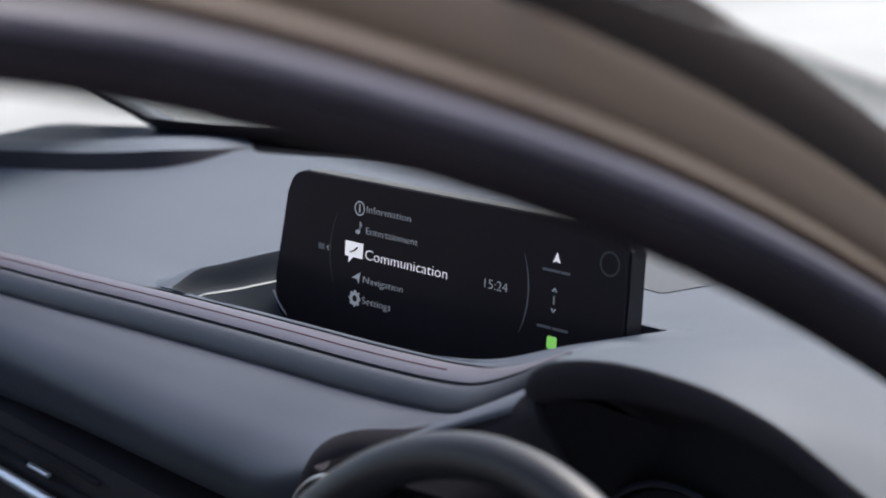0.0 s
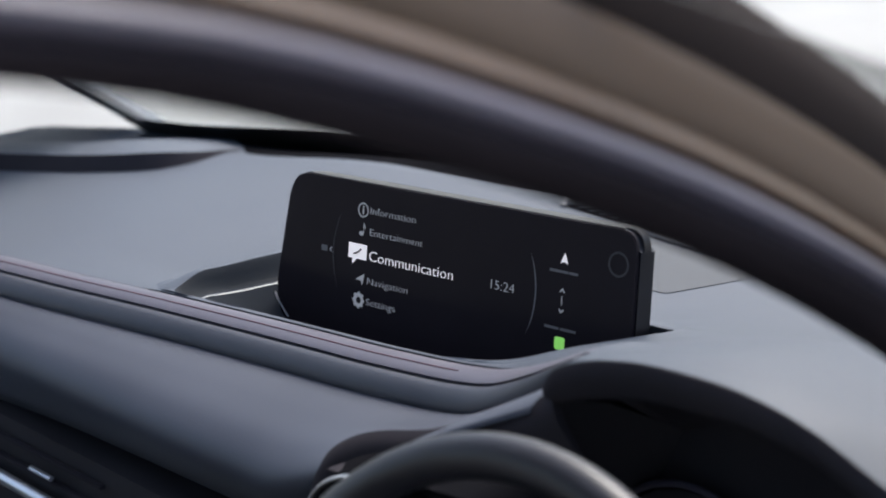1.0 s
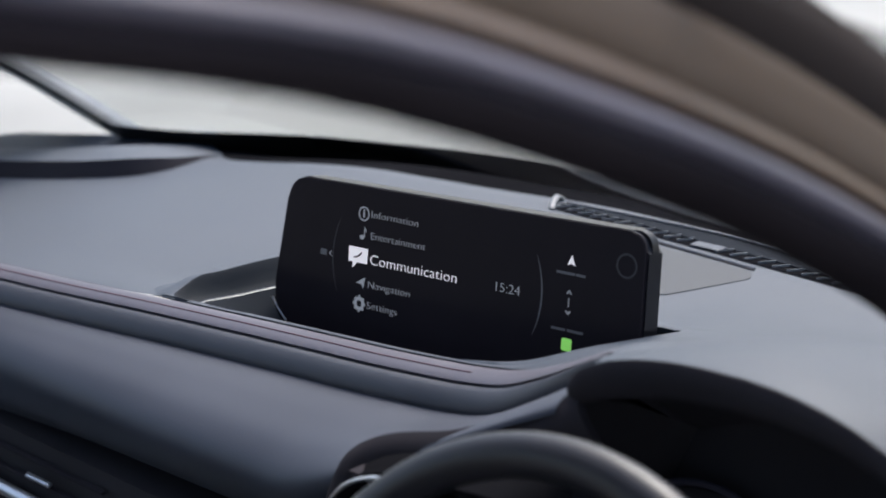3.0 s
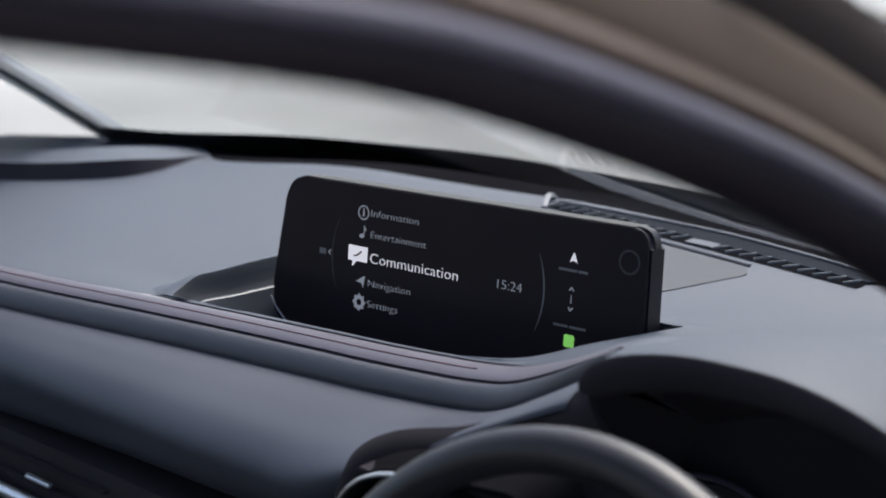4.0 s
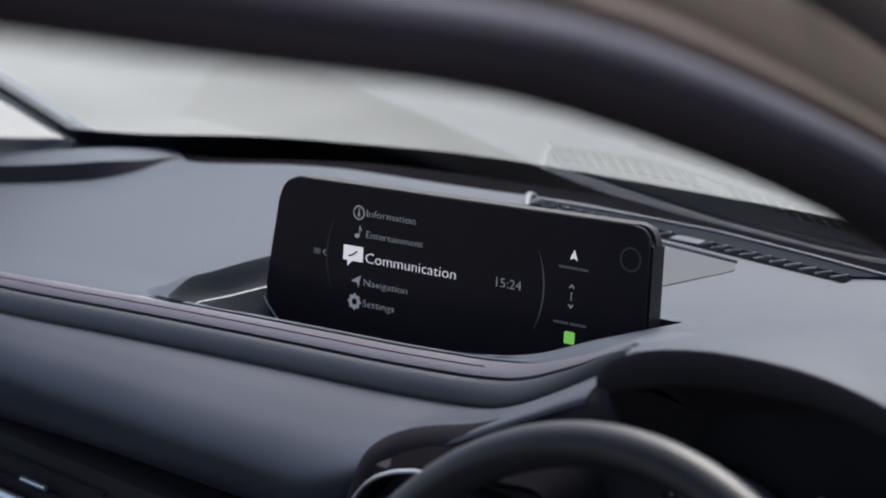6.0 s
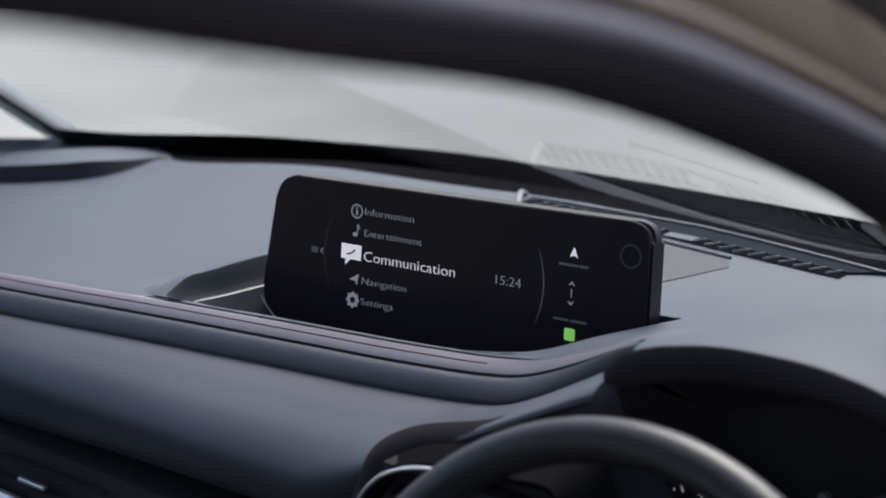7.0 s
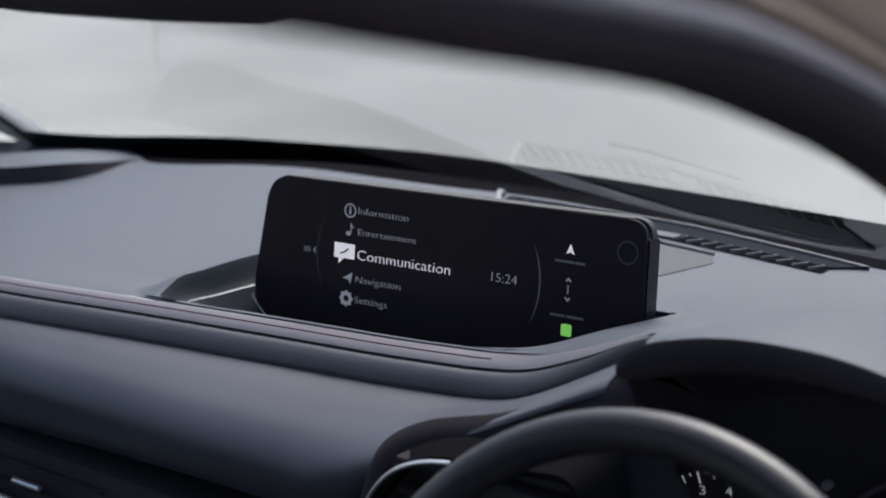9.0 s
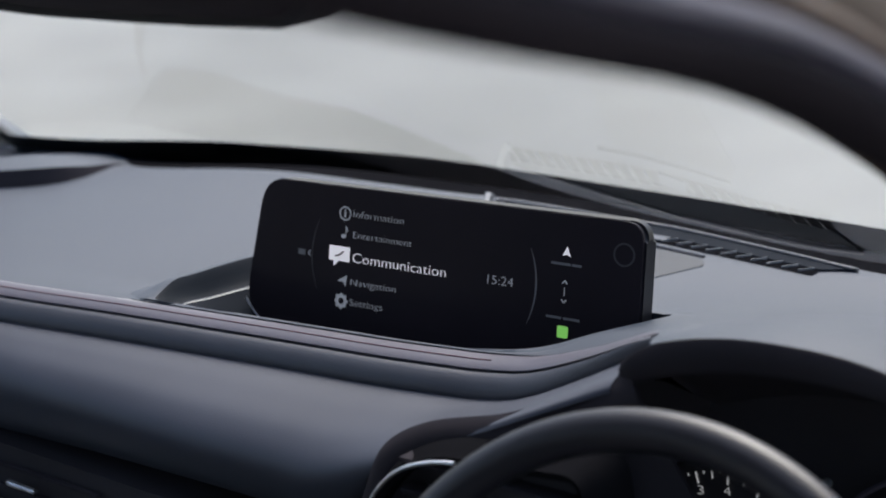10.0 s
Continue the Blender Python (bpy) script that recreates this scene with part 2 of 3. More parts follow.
windscreen = thing("windscreen", "clear curved car windscreen with a black printed border", "windscreen", kind="structure")
g = part("glass", grid(40, 24, lambda u, v: screen_pt(2 * u - 1, v)), "glass", windscreen, inward=True)
g.visible_shadow = False
# printed band stands off the glass, placed to suit the camera's view
part("frit_band", grid(60, 4, lambda u, v: frit_pt(2 * u - 1, (0.190 + 0.015 * max(0, 1 - (2.2 * u - 1.25) ** 2)) * v - 0.12)), "frit", windscreen, "dark grey printed band set back behind the glass")
for sgn in (-1, 1):
    part("border", grid(2, 30, lambda u, v: screen_pt(sgn * (1 - 0.009 * u), 0.06 + 0.94 * v) - Vector((0, 0, 0.001))), "frit", windscreen)


def rail(y):
    """Driver's pillar and roof rail, lower inner edge."""
    u = y + 0.35
    if u < 0.22:
        return Vector((0.438 - 0.07 * u + 0.10 * u * u, y, 1.216 - 0.420 * u - 0.600 * u * u + 0.60 * min(0, u + 0.11) ** 2 - 0.16 * max(0, u) ** 2))
    w = u - 0.22
    return Vector((0.4274 + 0.62 * w, y, 1.0869 - 0.42 * w))


ys_rail = [-1.25 + 1.46 * k / 60 for k in range(61)]


def rail_pt(y):
    if y < -0.70:
        w = -0.70 - y
        p = rail(-0.70)
        return Vector((p.x, y, p.z - 0.12 * w * w + 0.03 * w))
    return rail(y) + Vector((0, 0, 0.003 * math.exp(-((y + 0.455) / 0.07) ** 2)))


pth = [rail_pt(y) for y in ys_rail]


def over(t, p, tan):
    return (-0.30, 0.0, 0.95)


# driver's pillar: each strip runs up over the pillar's outside
pil = thing("roof_pillar", "front roof pillar with black rubber seal, gloss trim and bronze paint", "pillar", kind="structure")
part("seal", sweep(pth, [(0.0, 0.0), (0.0012, -0.006), (0.0045, -0.0095), (0.0075, -0.0085), (0.0080, 0.014), (0.003, 0.012)], over), "rubber", pil, "black rubber door seal")
part("trim", sweep(pth, [(0.0082, -0.0085), (0.0092, -0.0118), (0.0115, -0.0128), (0.0140, -0.0118), (0.0160, -0.0092), (0.0168, -0.006), (0.0168, 0.014), (0.0082, 0.014)], over), "gloss", pil, "black window trim with sky sheen in its colour")
part("panel", sweep(pth, [(0.0172, -0.0050), (0.0178, -0.0100), (0.0190, -0.0114), (0.0215, -0.0108), (0.0245, -0.0080), (0.0256, -0.0064), (0.0285, -0.0086), (0.0320, -0.0094), (0.0360, -0.0096),
                          (0.0410, -0.0102), (0.0445, -0.0098), (0.0450, 0.03), (0.0172, 0.03)], over), "bronze", pil, "bronze painted panel")
part("moulding", sweep(pth, [(0.0452, -0.0060), (0.0500, -0.0080), (0.0580, -0.0095), (0.0690, -0.0085), (0.074, -0.004), (0.074, 0.03), (0.0452, 0.03)], over), "moulding", pil, "dark brown windscreen moulding")
# passenger's pillar, along the windscreen's side
pil = thing("roof_pillar", "front roof pillar with pale cloth trim", "pillar", kind="structure")
edge = [screen_pt(-1.0, -0.02 + 1.02 * k / 40) for k in range(41)]
part("inner_trim", sweep(edge, [(-0.004, -0.010), (-0.012, -0.006), (-0.035, -0.008), (-0.062, -0.016), (-0.10, -0.03), (-0.20, -0.06), (-0.28, -0.085), (-0.28, -0.095), (-0.10, -0.045), (-0.03, -0.024), (-0.004, -0.016)],
                         lambda t, p, tan: (1.0, 0.25, 0.0)), "pillar", pil, "pale cloth trim")


def roof_pt(u, v):
    x = (u - 0.5) * 2 * 0.40
    e = (2 * u - 1) ** 2
    return (x, -0.455 + 0.04 * (1 - e) * (1 - v) - 0.85 * v, 1.330 + 0.03 * (1 - e) + 0.030 * math.sin(math.pi * min(1, v * 1.1)))


tagged(part("roof", grid(20, 20, roof_pt, (0, 0, 0.02)), "bronze"), "bronze painted car roof panel", "roof", kind="structure")
tagged(part("headliner", grid(20, 20, lambda u, v: Vector(roof_pt(u, v)) - Vector((0, 0, 0.012)), (0, 0, 0.006)), "cloth"),
       "dark cloth headliner under the roof", "headliner", kind="structure")


def bonnet_pt(u, v):
    x = (u - 0.5) * 2
    y = 0.47 + 1.05 * v - 0.16 * x * x
    return (x * (0.80 - 0.06 * v), y, 0.915 - 0.36 * v - 0.06 * v * v - 0.035 * x * x + 0.012 * math.exp(-((abs(x) - 0.62) / 0.12) ** 2))


tagged(part("bonnet", grid(40, 24, bonnet_pt, (0, 0, -0.02)), "paint"), "car bonnet coloured pale for the sky it mirrors", "bonnet", kind="structure")
tagged(part("cowl", grid(40, 4, lambda u, v: Vector(((2 * u - 1) * 0.72, base_y((2 * u - 1) * 0.72) - 0.01 + 0.12 * v, 0.945 - 0.03 * v)), (0, 0, -0.02)), "black"),
       "black plastic cowl at the foot of the windscreen", "cowl", kind="structure")
# doors below the window line and floor of the cabin
for sgn in (-1, 1):
    d = part("door_%d" % (1 if sgn < 0 else 2), grid(20, 8, lambda u, v: (sgn * (0.66 + 0.10 * math.sin(math.pi * v * 0.9)), 0.10 - 1.25 * u, 0.42 + 0.49 * v),
                                                    (sgn * 0.05, 0, 0)), "black")
    tagged(d, "closed car door below the open window", "door", kind="structure")
tagged(part("floor", grid(4, 4, lambda u, v: (1.3 * (u - 0.5), 0.3 - 1.5 * v, 0.40), (0, 0, -0.02)), "cloth"), "dark carpeted cabin floor", "floor", kind="structure")
# unseen sheet added to shut the cabin's rear against light
tagged(part("rear_closer", grid(4, 4, lambda u, v: (1.3 * (u - 0.5) * (1 - 0.35 * v), -1.25 - 0.05 * v, 0.40 + 0.93 * v), (0, -0.03, 0)), "cloth"),
       "unseen dark sheet that closes the cabin's rear", "wall", kind="structure")
tagged(part("bulkhead", grid(8, 4, lambda u, v: (1.44 * (u - 0.5), 0.05 + 0.0 * v, 0.40 + 0.50 * v), (0, 0.03, 0)), "black"),
       "black bulkhead below the dashboard", "bulkhead", kind="structure")

# interior mirror hung from the windscreen's head
mirror = thing("interior_mirror", "black rear-view mirror hung near the windscreen header", "mirror", pose(0.020, -0.27, 1.2435, 0, -2.7, 0))
MIR = rounded([(-0.135, -0.026), (-0.05, -0.0345), (0.05, -0.0355), (0.118, -0.0345), (0.1345, -0.018), (0.132, 0.026), (0.0, 0.036), (-0.13, 0.028)],
              [0.015, 0.03, 0.03, 0.008, 0.006, 0.012, 0.05, 0.012], 5)
part("housing", slab(MIR, -0.004, 0.022, 0.004), "cloth", mirror, "black housing")
part("mirror_glass", slab([(x * 0.96, z * 0.88) for x, z in MIR], -0.0055, -0.0035), "screen", mirror, "dark mirror glass")
part("stem", sweep([(0, 0.02, 0.0), (0, 0.05, 0.03), (0, 0.085, 0.062)], circle(0.010, 10), lambda t, p, tan: (1, 0, 0)), "cloth", mirror)

# ---- dashboard ----
JOINT_X = (-0.70, -0.50, -0.33, -0.25, -0.17, -0.09, -0.03, 0.01, 0.05, 0.08, 0.11, 0.15, 0.19, 0.22)
JOINT_Y = (-0.172, -0.140, -0.1177, -0.1081, -0.0995, -0.0904, -0.0858, -0.0842, -0.0825, -0.0805, -0.0818, -0.0903, -0.1002, -0.110)
JOINT_Z = (0.974, 0.981, 0.988, 0.9898, 0.9926, 0.9946, 0.9968, 0.9988, 1.0015, 1.0038, 1.0098, 1.0271, 1.0472, 1.059)
HX = (0.186, 0.188, 0.20, 0.22, 0.25, 0.28, 0.31, 0.34, 0.37, 0.40, 0.43, 0.50, 0.70)
HY = (-0.117, -0.119, -0.124, -0.127, -0.128, -0.129, -0.129, -0.128, -0.125, -0.121, -0.119, -0.119, -0.119)
HZ = (1.037, 1.0409, 1.0509, 1.0602, 1.0672, 1.0699, 1.0692, 1.0628, 1.0489, 1.0347, 1.0218, 1.006, 0.995)


def joint(x, dy=0.0, dz=0.0):
    """The dark joint between the dashboard's stitched lip and the roll under it, or a line beside it."""
    return Vector((x, curve_at(x, JOINT_X, JOINT_Y) + dy, curve_at(x, JOINT_X, JOINT_Z) + dz))


def fade(x):
    """1 along the dashboard, 0 where the lip has run out beside the cluster's hood."""
    return 1 - smooth01((x - 0.09) / 0.11)


def hood_y(x):
    return curve_at(x, HX, HY)


def hood_z(x):
    return curve_at(x, HX, HZ)


def front(x):
    """The dashboard's front edge: the lip's crest, then the top of the hood."""
    k = fade(x)
    crest = joint(x, 0.012, 0.0046 * (0.3 + 0.7 * k))
    hood = Vector((x, hood_y(x) + 0.0012, hood_z(x) - 0.0005))
    return crest.lerp(hood, smooth01((x - 0.188) / 0.022))


def roll_foot(x):
    """The lower edge of the padded roll."""
    k = fade(x)
    return joint(x, -0.010 * k, -0.0132 * k - 0.0080 * (1 - k))


def smooth01(t):
    t = min(1, max(0, t))
    return t * t * (3 - 2 * t)


def dash_z(x, y):
    """Height of the dashboard's top."""
    z = 0.993
    s = curve_at(x, (0.05, 0.08, 0.115, 0.15, 0.19, 0.24, 0.285, 0.364, 0.40, 0.5, 0.7), (0, 0.12, 0.36, 0.52, 0.70, 0.92, 1.0, 0.8, 0.6, 0.32, 0.1))
    f = 0.5 + 0.5 * math.cos(math.pi * min(1, max(0, (y + 0.12) / 0.31)))
    z += 0.076 * s * f
    z -= 0.012 * smooth01((-x - 0.30) / 0.25)
    yb = back_y(x)
    z -= 0.002 * smooth01((y - yb + 0.02) / 0.02)
    return z


dashboard = thing("dashboard", "blue-grey padded car dashboard with burgundy stitching", "dashboard")
POCKET = rounded([(-0.165, -0.083), (-0.171, -0.055), (-0.170, -0.010), (-0.162, 0.025), (0.118, 0.042), (0.120, 0.028), (0.112, -0.035), (0.095, -0.055), (0.06, -0.065),
                  (-0.03, -0.0685), (-0.12, -0.076)], [0.006, 0.02, 0.03, 0.03, 0.012, 0.01, 0.02, 0.03, 0.03, 0.04, 0.03], 4)


def in_pocket(x, y):
    inside, n = False, len(POCKET)
    for i in range(n):
        (x1, y1), (x2, y2) = POCKET[i], POCKET[i - 1]
        if (y1 > y) != (y2 > y) and x < (x2 - x1) * (y - y1) / (y2 - y1) + x1:
            inside = not inside
    return inside


def top_sheet():
    xs = [-0.70 + 1.40 * i / 280 for i in range(281)]
    nv = 90
    bm = bmesh.new()
    col = []
    for x in xs:
        f, b = front(x), back_y(x)
        row = []
        for j in range(nv + 1):
            gap = 0.0005 + 0.0022 * smooth01((x + 0.19) / 0.02) * (1 - smooth01((x - 0.09) / 0.03))
            y = f.y + gap + (b - f.y - gap) * j / nv
            z = dash_z(x, y)
            w = smooth01(1 - (y - f.y) / 0.05)
            z = z * (1 - w) + f.z * w
            row.append(bm.verts.new((x, y, z)))
        col.append(row)
    for i in range(len(xs) - 1):
        for j in range(len(col[0]) - 1):
            q = (col[i][j], col[i + 1][j], col[i + 1][j + 1], col[i][j + 1])
            c = sum((v.co for v in q), Vector()) / 4
            if not in_pocket(c.x, c.y):
                bm.faces.new(q)
    loose = [v for v in bm.verts if not v.link_faces]
    bmesh.ops.delete(bm, geom=loose, context="VERTS")
    return bm


part("top_panel", top_sheet(), "dash", dashboard, "blue-grey soft top panel")


def gutter(u, v):
    """The dark trough between the padded top and the glass."""
    x = -0.70 + 1.40 * u
    b = back_y(x)
    z = dash_z(x, b) - 0.0005
    far = max(b + 0.03, base_y(x) + 0.006)
    t = curve_at(v, (0, 0.1, 0.4, 1.0), (0.0, 0.05, 0.4, 1.0))
    return (x, b + (far - b) * t, z + (0.958 - z) * smooth01(v * 0.6 + 0.4 * v * v))


part("rear_gutter", grid(80, 8, gutter), "dull", dashboard, "dark trough along the glass")


INNER = rounded([(-0.155, -0.077), (-0.161, -0.050), (-0.158, -0.020), (-0.148, 0.018), (0.114, 0.038), (0.116, 0.026), (0.107, -0.033), (0.091, -0.051), (0.06, -0.061),
                 (-0.03, -0.0645), (-0.12, -0.0715)], [0.006, 0.02, 0.03, 0.03, 0.012, 0.01, 0.02, 0.03, 0.03, 0.04, 0.03], 4)


def rim_z(x, y):
    f = front(x)
    w = smooth01(1 - (y - f.y) / 0.05)
    return dash_z(x, y) * (1 - w) + f.z * w


def bands(rows, fill=False):
    """Loft closed rows of points one into the next."""
    bm = bmesh.new()
    rows = [[bm.verts.new(p) for p in r] for r in rows]
    n = len(rows[0])
    for a, b in zip(rows, rows[1:]):
        for i in range(n):
            k = (i + 1) % n
            bm.faces.new((a[i], a[k], b[k], b[i]))
    if fill:
        bm.faces.new(rows[-1])
    return bm


def pocket_row(out, dz, follow=True):
    row, c = [], Vector((-0.02, -0.01))
    for x, y in POCKET:
        e = (Vector((x, y)) - c).normalized() * (out * smooth01((y + 0.076) / 0.03) if x > -0.15 else out)
        q = Vector((x + e.x, max(y + e.y, front(x + e.x).y + 0.004)))
        lift = smooth01((-x - 0.08) / 0.08) * smooth01((y + 0.084) / 0.03)
        row.append((q.x, q.y, rim_z(q.x, q.y) + (0.0009 if out < 0.015 else -0.0008) + dz * lift - 0.004 * (1 - smooth01((q.y - front(q.x).y - 0.002) / 0.005)) * (q.x > -0.15)))
    return row


def between(t, z, shrink=0.0):
    """A row of the recess from its rim (t = 0) to the inner edge (t = 1); z counts from 1.0018 at the rim to 0.9935."""
    c, row = Vector((-0.02, -0.01)), []
    g = (1.0018 - z) / 0.0083
    for p, q, top in zip(POCKET, INNER, pocket_row(0.0, 0.0085)):
        r = Vector(p).lerp(Vector(q), t) - (Vector(q) - c).normalized() * shrink
        low = min(0.992, rim_z(*p) - 0.004)
        row.append((r.x, r.y, top[2] * (1 - g) + low * g))
    return row


part("recess_rim", bands([pocket_row(0.030, 0.0), pocket_row(0.016, 0.0030), pocket_row(0.006, 0.0078), pocket_row(0.0, 0.0085)]), "dash", dashboard, "soft rounded rim")
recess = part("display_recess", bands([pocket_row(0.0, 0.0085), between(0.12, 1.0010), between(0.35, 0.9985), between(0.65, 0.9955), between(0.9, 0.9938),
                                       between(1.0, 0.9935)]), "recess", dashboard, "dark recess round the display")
part("recess_edge", bands([between(1.0, 0.9935), between(1.0, 0.9939, 0.0003), between(1.0, 0.9935, 0.0006)]), "dash", recess, "thin pale edge")
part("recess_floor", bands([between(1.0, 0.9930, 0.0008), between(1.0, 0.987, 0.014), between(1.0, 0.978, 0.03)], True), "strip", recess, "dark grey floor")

def along(x0, x1, n, *lines):
    """A strip lofted through lines, each a function of x."""
    return grid(n, len(lines) - 1, lambda u, v: lines[round(v * (len(lines) - 1))](x0 + (x1 - x0) * u))


def lip_line(dy, dz):
    """A line on the stitched lip: it flattens where the lip runs out."""
    return lambda x: joint(x, dy, dz * (0.3 + 0.7 * fade(x)) - 0.002 * (1 - fade(x)) * (dy > 0.0125) - 0.0035 * smooth01((x - 0.189) / 0.016))


def roll_line(t, out):
    """A line on the padded roll, t from the joint (0) to its foot (1), standing out by out."""
    def at(x):
        k = fade(x)
        p = joint(x, 0.0, -0.0012 * min(1, 2 * k)).lerp(roll_foot(x), t)
        return p + Vector((0, -0.8 * out * (0.25 + 0.75 * k), 0.6 * out * (0.25 + 0.75 * k)))
    return at


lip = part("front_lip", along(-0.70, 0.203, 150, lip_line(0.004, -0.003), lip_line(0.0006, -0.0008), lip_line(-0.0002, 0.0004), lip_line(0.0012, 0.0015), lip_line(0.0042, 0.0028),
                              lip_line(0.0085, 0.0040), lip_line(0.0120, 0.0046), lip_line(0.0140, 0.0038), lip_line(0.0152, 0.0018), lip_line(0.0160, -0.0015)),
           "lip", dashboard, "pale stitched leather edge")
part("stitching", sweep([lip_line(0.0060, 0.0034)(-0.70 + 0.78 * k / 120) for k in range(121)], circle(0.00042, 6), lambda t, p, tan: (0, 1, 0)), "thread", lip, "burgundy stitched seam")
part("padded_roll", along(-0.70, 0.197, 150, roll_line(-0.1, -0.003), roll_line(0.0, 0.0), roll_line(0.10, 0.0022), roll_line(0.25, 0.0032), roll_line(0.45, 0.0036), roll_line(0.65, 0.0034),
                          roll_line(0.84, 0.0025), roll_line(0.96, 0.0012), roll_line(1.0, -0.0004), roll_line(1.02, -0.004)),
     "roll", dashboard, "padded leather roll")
part("groove", along(-0.70, 0.197, 90, lambda x: joint(x, 0.0035, 0.001), lambda x: joint(x, 0.0030, -0.002), lambda x: roll_foot(x) + Vector((0, 0.006, -0.004))), "black", dashboard, "dark joint")


def lower_pt(u, v):
    x = -0.70 + 0.888 * u
    fy = curve_at(x, (-0.70, -0.315, -0.12, 0.03, 0.07, 0.11, 0.15, 0.192), (-0.215, -0.114, -0.074, -0.054, -0.052, -0.066, -0.087, -0.110))
    fz = curve_at(x, (-0.70, -0.22, 0.03, 0.07, 0.11, 0.15, 0.192), (0.992, 0.993, 0.994, 0.998, 1.012, 1.0295, 1.0475))
    r = smooth01((x - 0.01) / 0.09)
    reach = curve_at(x, (0.0, 0.06, 0.10, 0.141, 0.168, 0.195, 0.22), (0.153, 0.156, 0.152, 0.147, 0.134, 0.123, 0.12)) + fy
    vs = (0, 0.1, 0.25, 0.45, 0.65, 0.8, 0.9, 1.0)
    a = curve_at(v, vs, (0.02, 0.16, 0.40, 0.71, 0.91, 0.92, 0.79, 0.42)) * (1 - r) + curve_at(v, vs, (0.02, 0.15, 0.35, 0.60, 0.80, 0.92, 0.97, 1.0)) * r
    d = curve_at(v, vs, (0.0225, 0.0222, 0.0240, 0.0295, 0.0400, 0.0530, 0.0700, 0.0860))
    e = curve_at(v, vs, (0.0080, 0.0085, 0.0092, 0.0105, 0.0120, 0.0138, 0.0152, 0.0175))
    p = Vector((x, fy - 0.001 - reach * a, fz - d * (1 - r) - e * r))
    top = Vector((x, fy - 0.001 - reach * 0.02, fz - 0.0225 * (1 - r) - 0.0080 * r))
    return p + (roll_foot(x) + Vector((0, 0.0002, 0.0005)) - top) * (1 - v) ** 1.4


part("lower_panel", grid(90, 30, lower_pt), "panel", dashboard, "dark navy padded panel")

# raised trim at the passenger end of the dashboard
ridge = [(-0.484, 0.190), (-0.476, 0.160), (-0.470, 0.128), (-0.478, 0.100), (-0.508, 0.074), (-0.550, 0.046), (-0.610, 0.008)]


def ridge_line(u, axis):
    return curve_at(u, [k / 6 for k in range(7)], [p[axis] for p in ridge])


def ridge_h(u):
    return 0.0125 * smooth01(u / 0.55)


def ridge_face(u, v):
    x, y = ridge_line(u, 0), ridge_line(u, 1)
    return (x - 0.005 * v, y + 0.004 * v, dash_z(x, y) - 0.002 + (ridge_h(u) + 0.002) * v)


def ridge_top(u, v):
    x, y = ridge_line(u, 0), ridge_line(u, 1)
    return (x - 0.005 - 0.16 * v, y + 0.004 + 0.075 * v, dash_z(x, y) + ridge_h(u) + 0.001 * math.sin(6 * v) - 0.035 * v * v)


part("end_vent", grid(40, 4, ridge_face), "hood", dashboard, "black side demister face")
part("end_trim", grid(40, 12, ridge_top), "dash", dashboard, "raised end trim")

# defroster vent strip along the windscreen
vent = thing("defroster_vent", "dark grey slotted defroster vent let into the dashboard", "air vent")


def vent_front(x):
    return 0.197 - 0.085 * x


def vent_back(x):
    return 0.230 - 0.10 * max(0, x) - 0.25 * x * x


def vent_strip(u, v):
    x = -0.140 + 0.282 * u
    a = vent_front(x) + 0.0095
    if x > 0.124:
        a += (vent_back(0.142) - a) * (x - 0.124) / 0.018
    return (x, a + (vent_back(x) - a) * v, 0.9945 - 0.002 * v)


part("strip", grid(60, 3, vent_strip, (0, 0, -0.003)), "strip", vent, "dark grey plastic strip")
part("bead", sweep([(-0.142 + 0.284 * k / 40, vent_back(-0.142 + 0.284 * k / 40), 0.9935) for k in range(41)], circle(0.0011, 8), lambda t, p, tan: (0, 1, 0)), "chrome_dim", vent, "pale raised bead")
part("slot", grid(60, 1, lambda u, v: (-0.140 + 0.264 * u, vent_front(-0.140 + 0.264 * u) - 0.001 + 0.011 * v, 0.9937)), "dull", vent, "black slot")
part("pad", box(0.0, vent_front(0.0) + 0.005, 0.9934, 0.024, 0.0105, 0.0022, 0.0008), "dash", vent, "plain pad between the slots")
part("end_cap", sweep([(-0.1535, 0.232, 0.9925), (-0.150, 0.224, 0.9962), (-0.144, 0.214, 0.9958), (-0.138, 0.206, 0.9930)], circle(0.0024, 10, 0.0016), lambda t, p, tan: (1, 0.4, 0)), "chrome_dim", vent, "pale moulded end")
slat = None
for i in range(24):
    x = -0.134 + 0.0114 * i
    if -0.016 < x < 0.012 or x > 0.128:
        continue
    m = pose(x, vent_front(x) + 0.0050, 0.9944, 0, 0, -32)
    if slat is None:
        slat = part("slat", box(0, 0, 0, 0.0009, 0.0115, 0.0014, 0.0002), "chrome_dim", vent, smooth=False, local=m)
    else:
        q = new("slat", slat.data)
        q.parent, q.matrix_basis = vent, m

# speaker grille beside the display
grille = thing("speaker_grille", "grey perforated speaker grille in the dashboard top", "speaker")
bm = slab(rounded([(-0.05, 0.112), (0.042, 0.112), (0.060, 0.168), (0.052, 0.179), (-0.05, 0.187)], [0.004] * 5, 3), -0.0003, 0.0003)
bmesh.ops.transform(bm, matrix=Matrix.Rotation(radians(-90), 4, "X"), verts=bm.verts)
part("plate", bm, "mesh", grille, "perforated grey plate", local=Matrix.Translation((0, 0, 0.9932)))
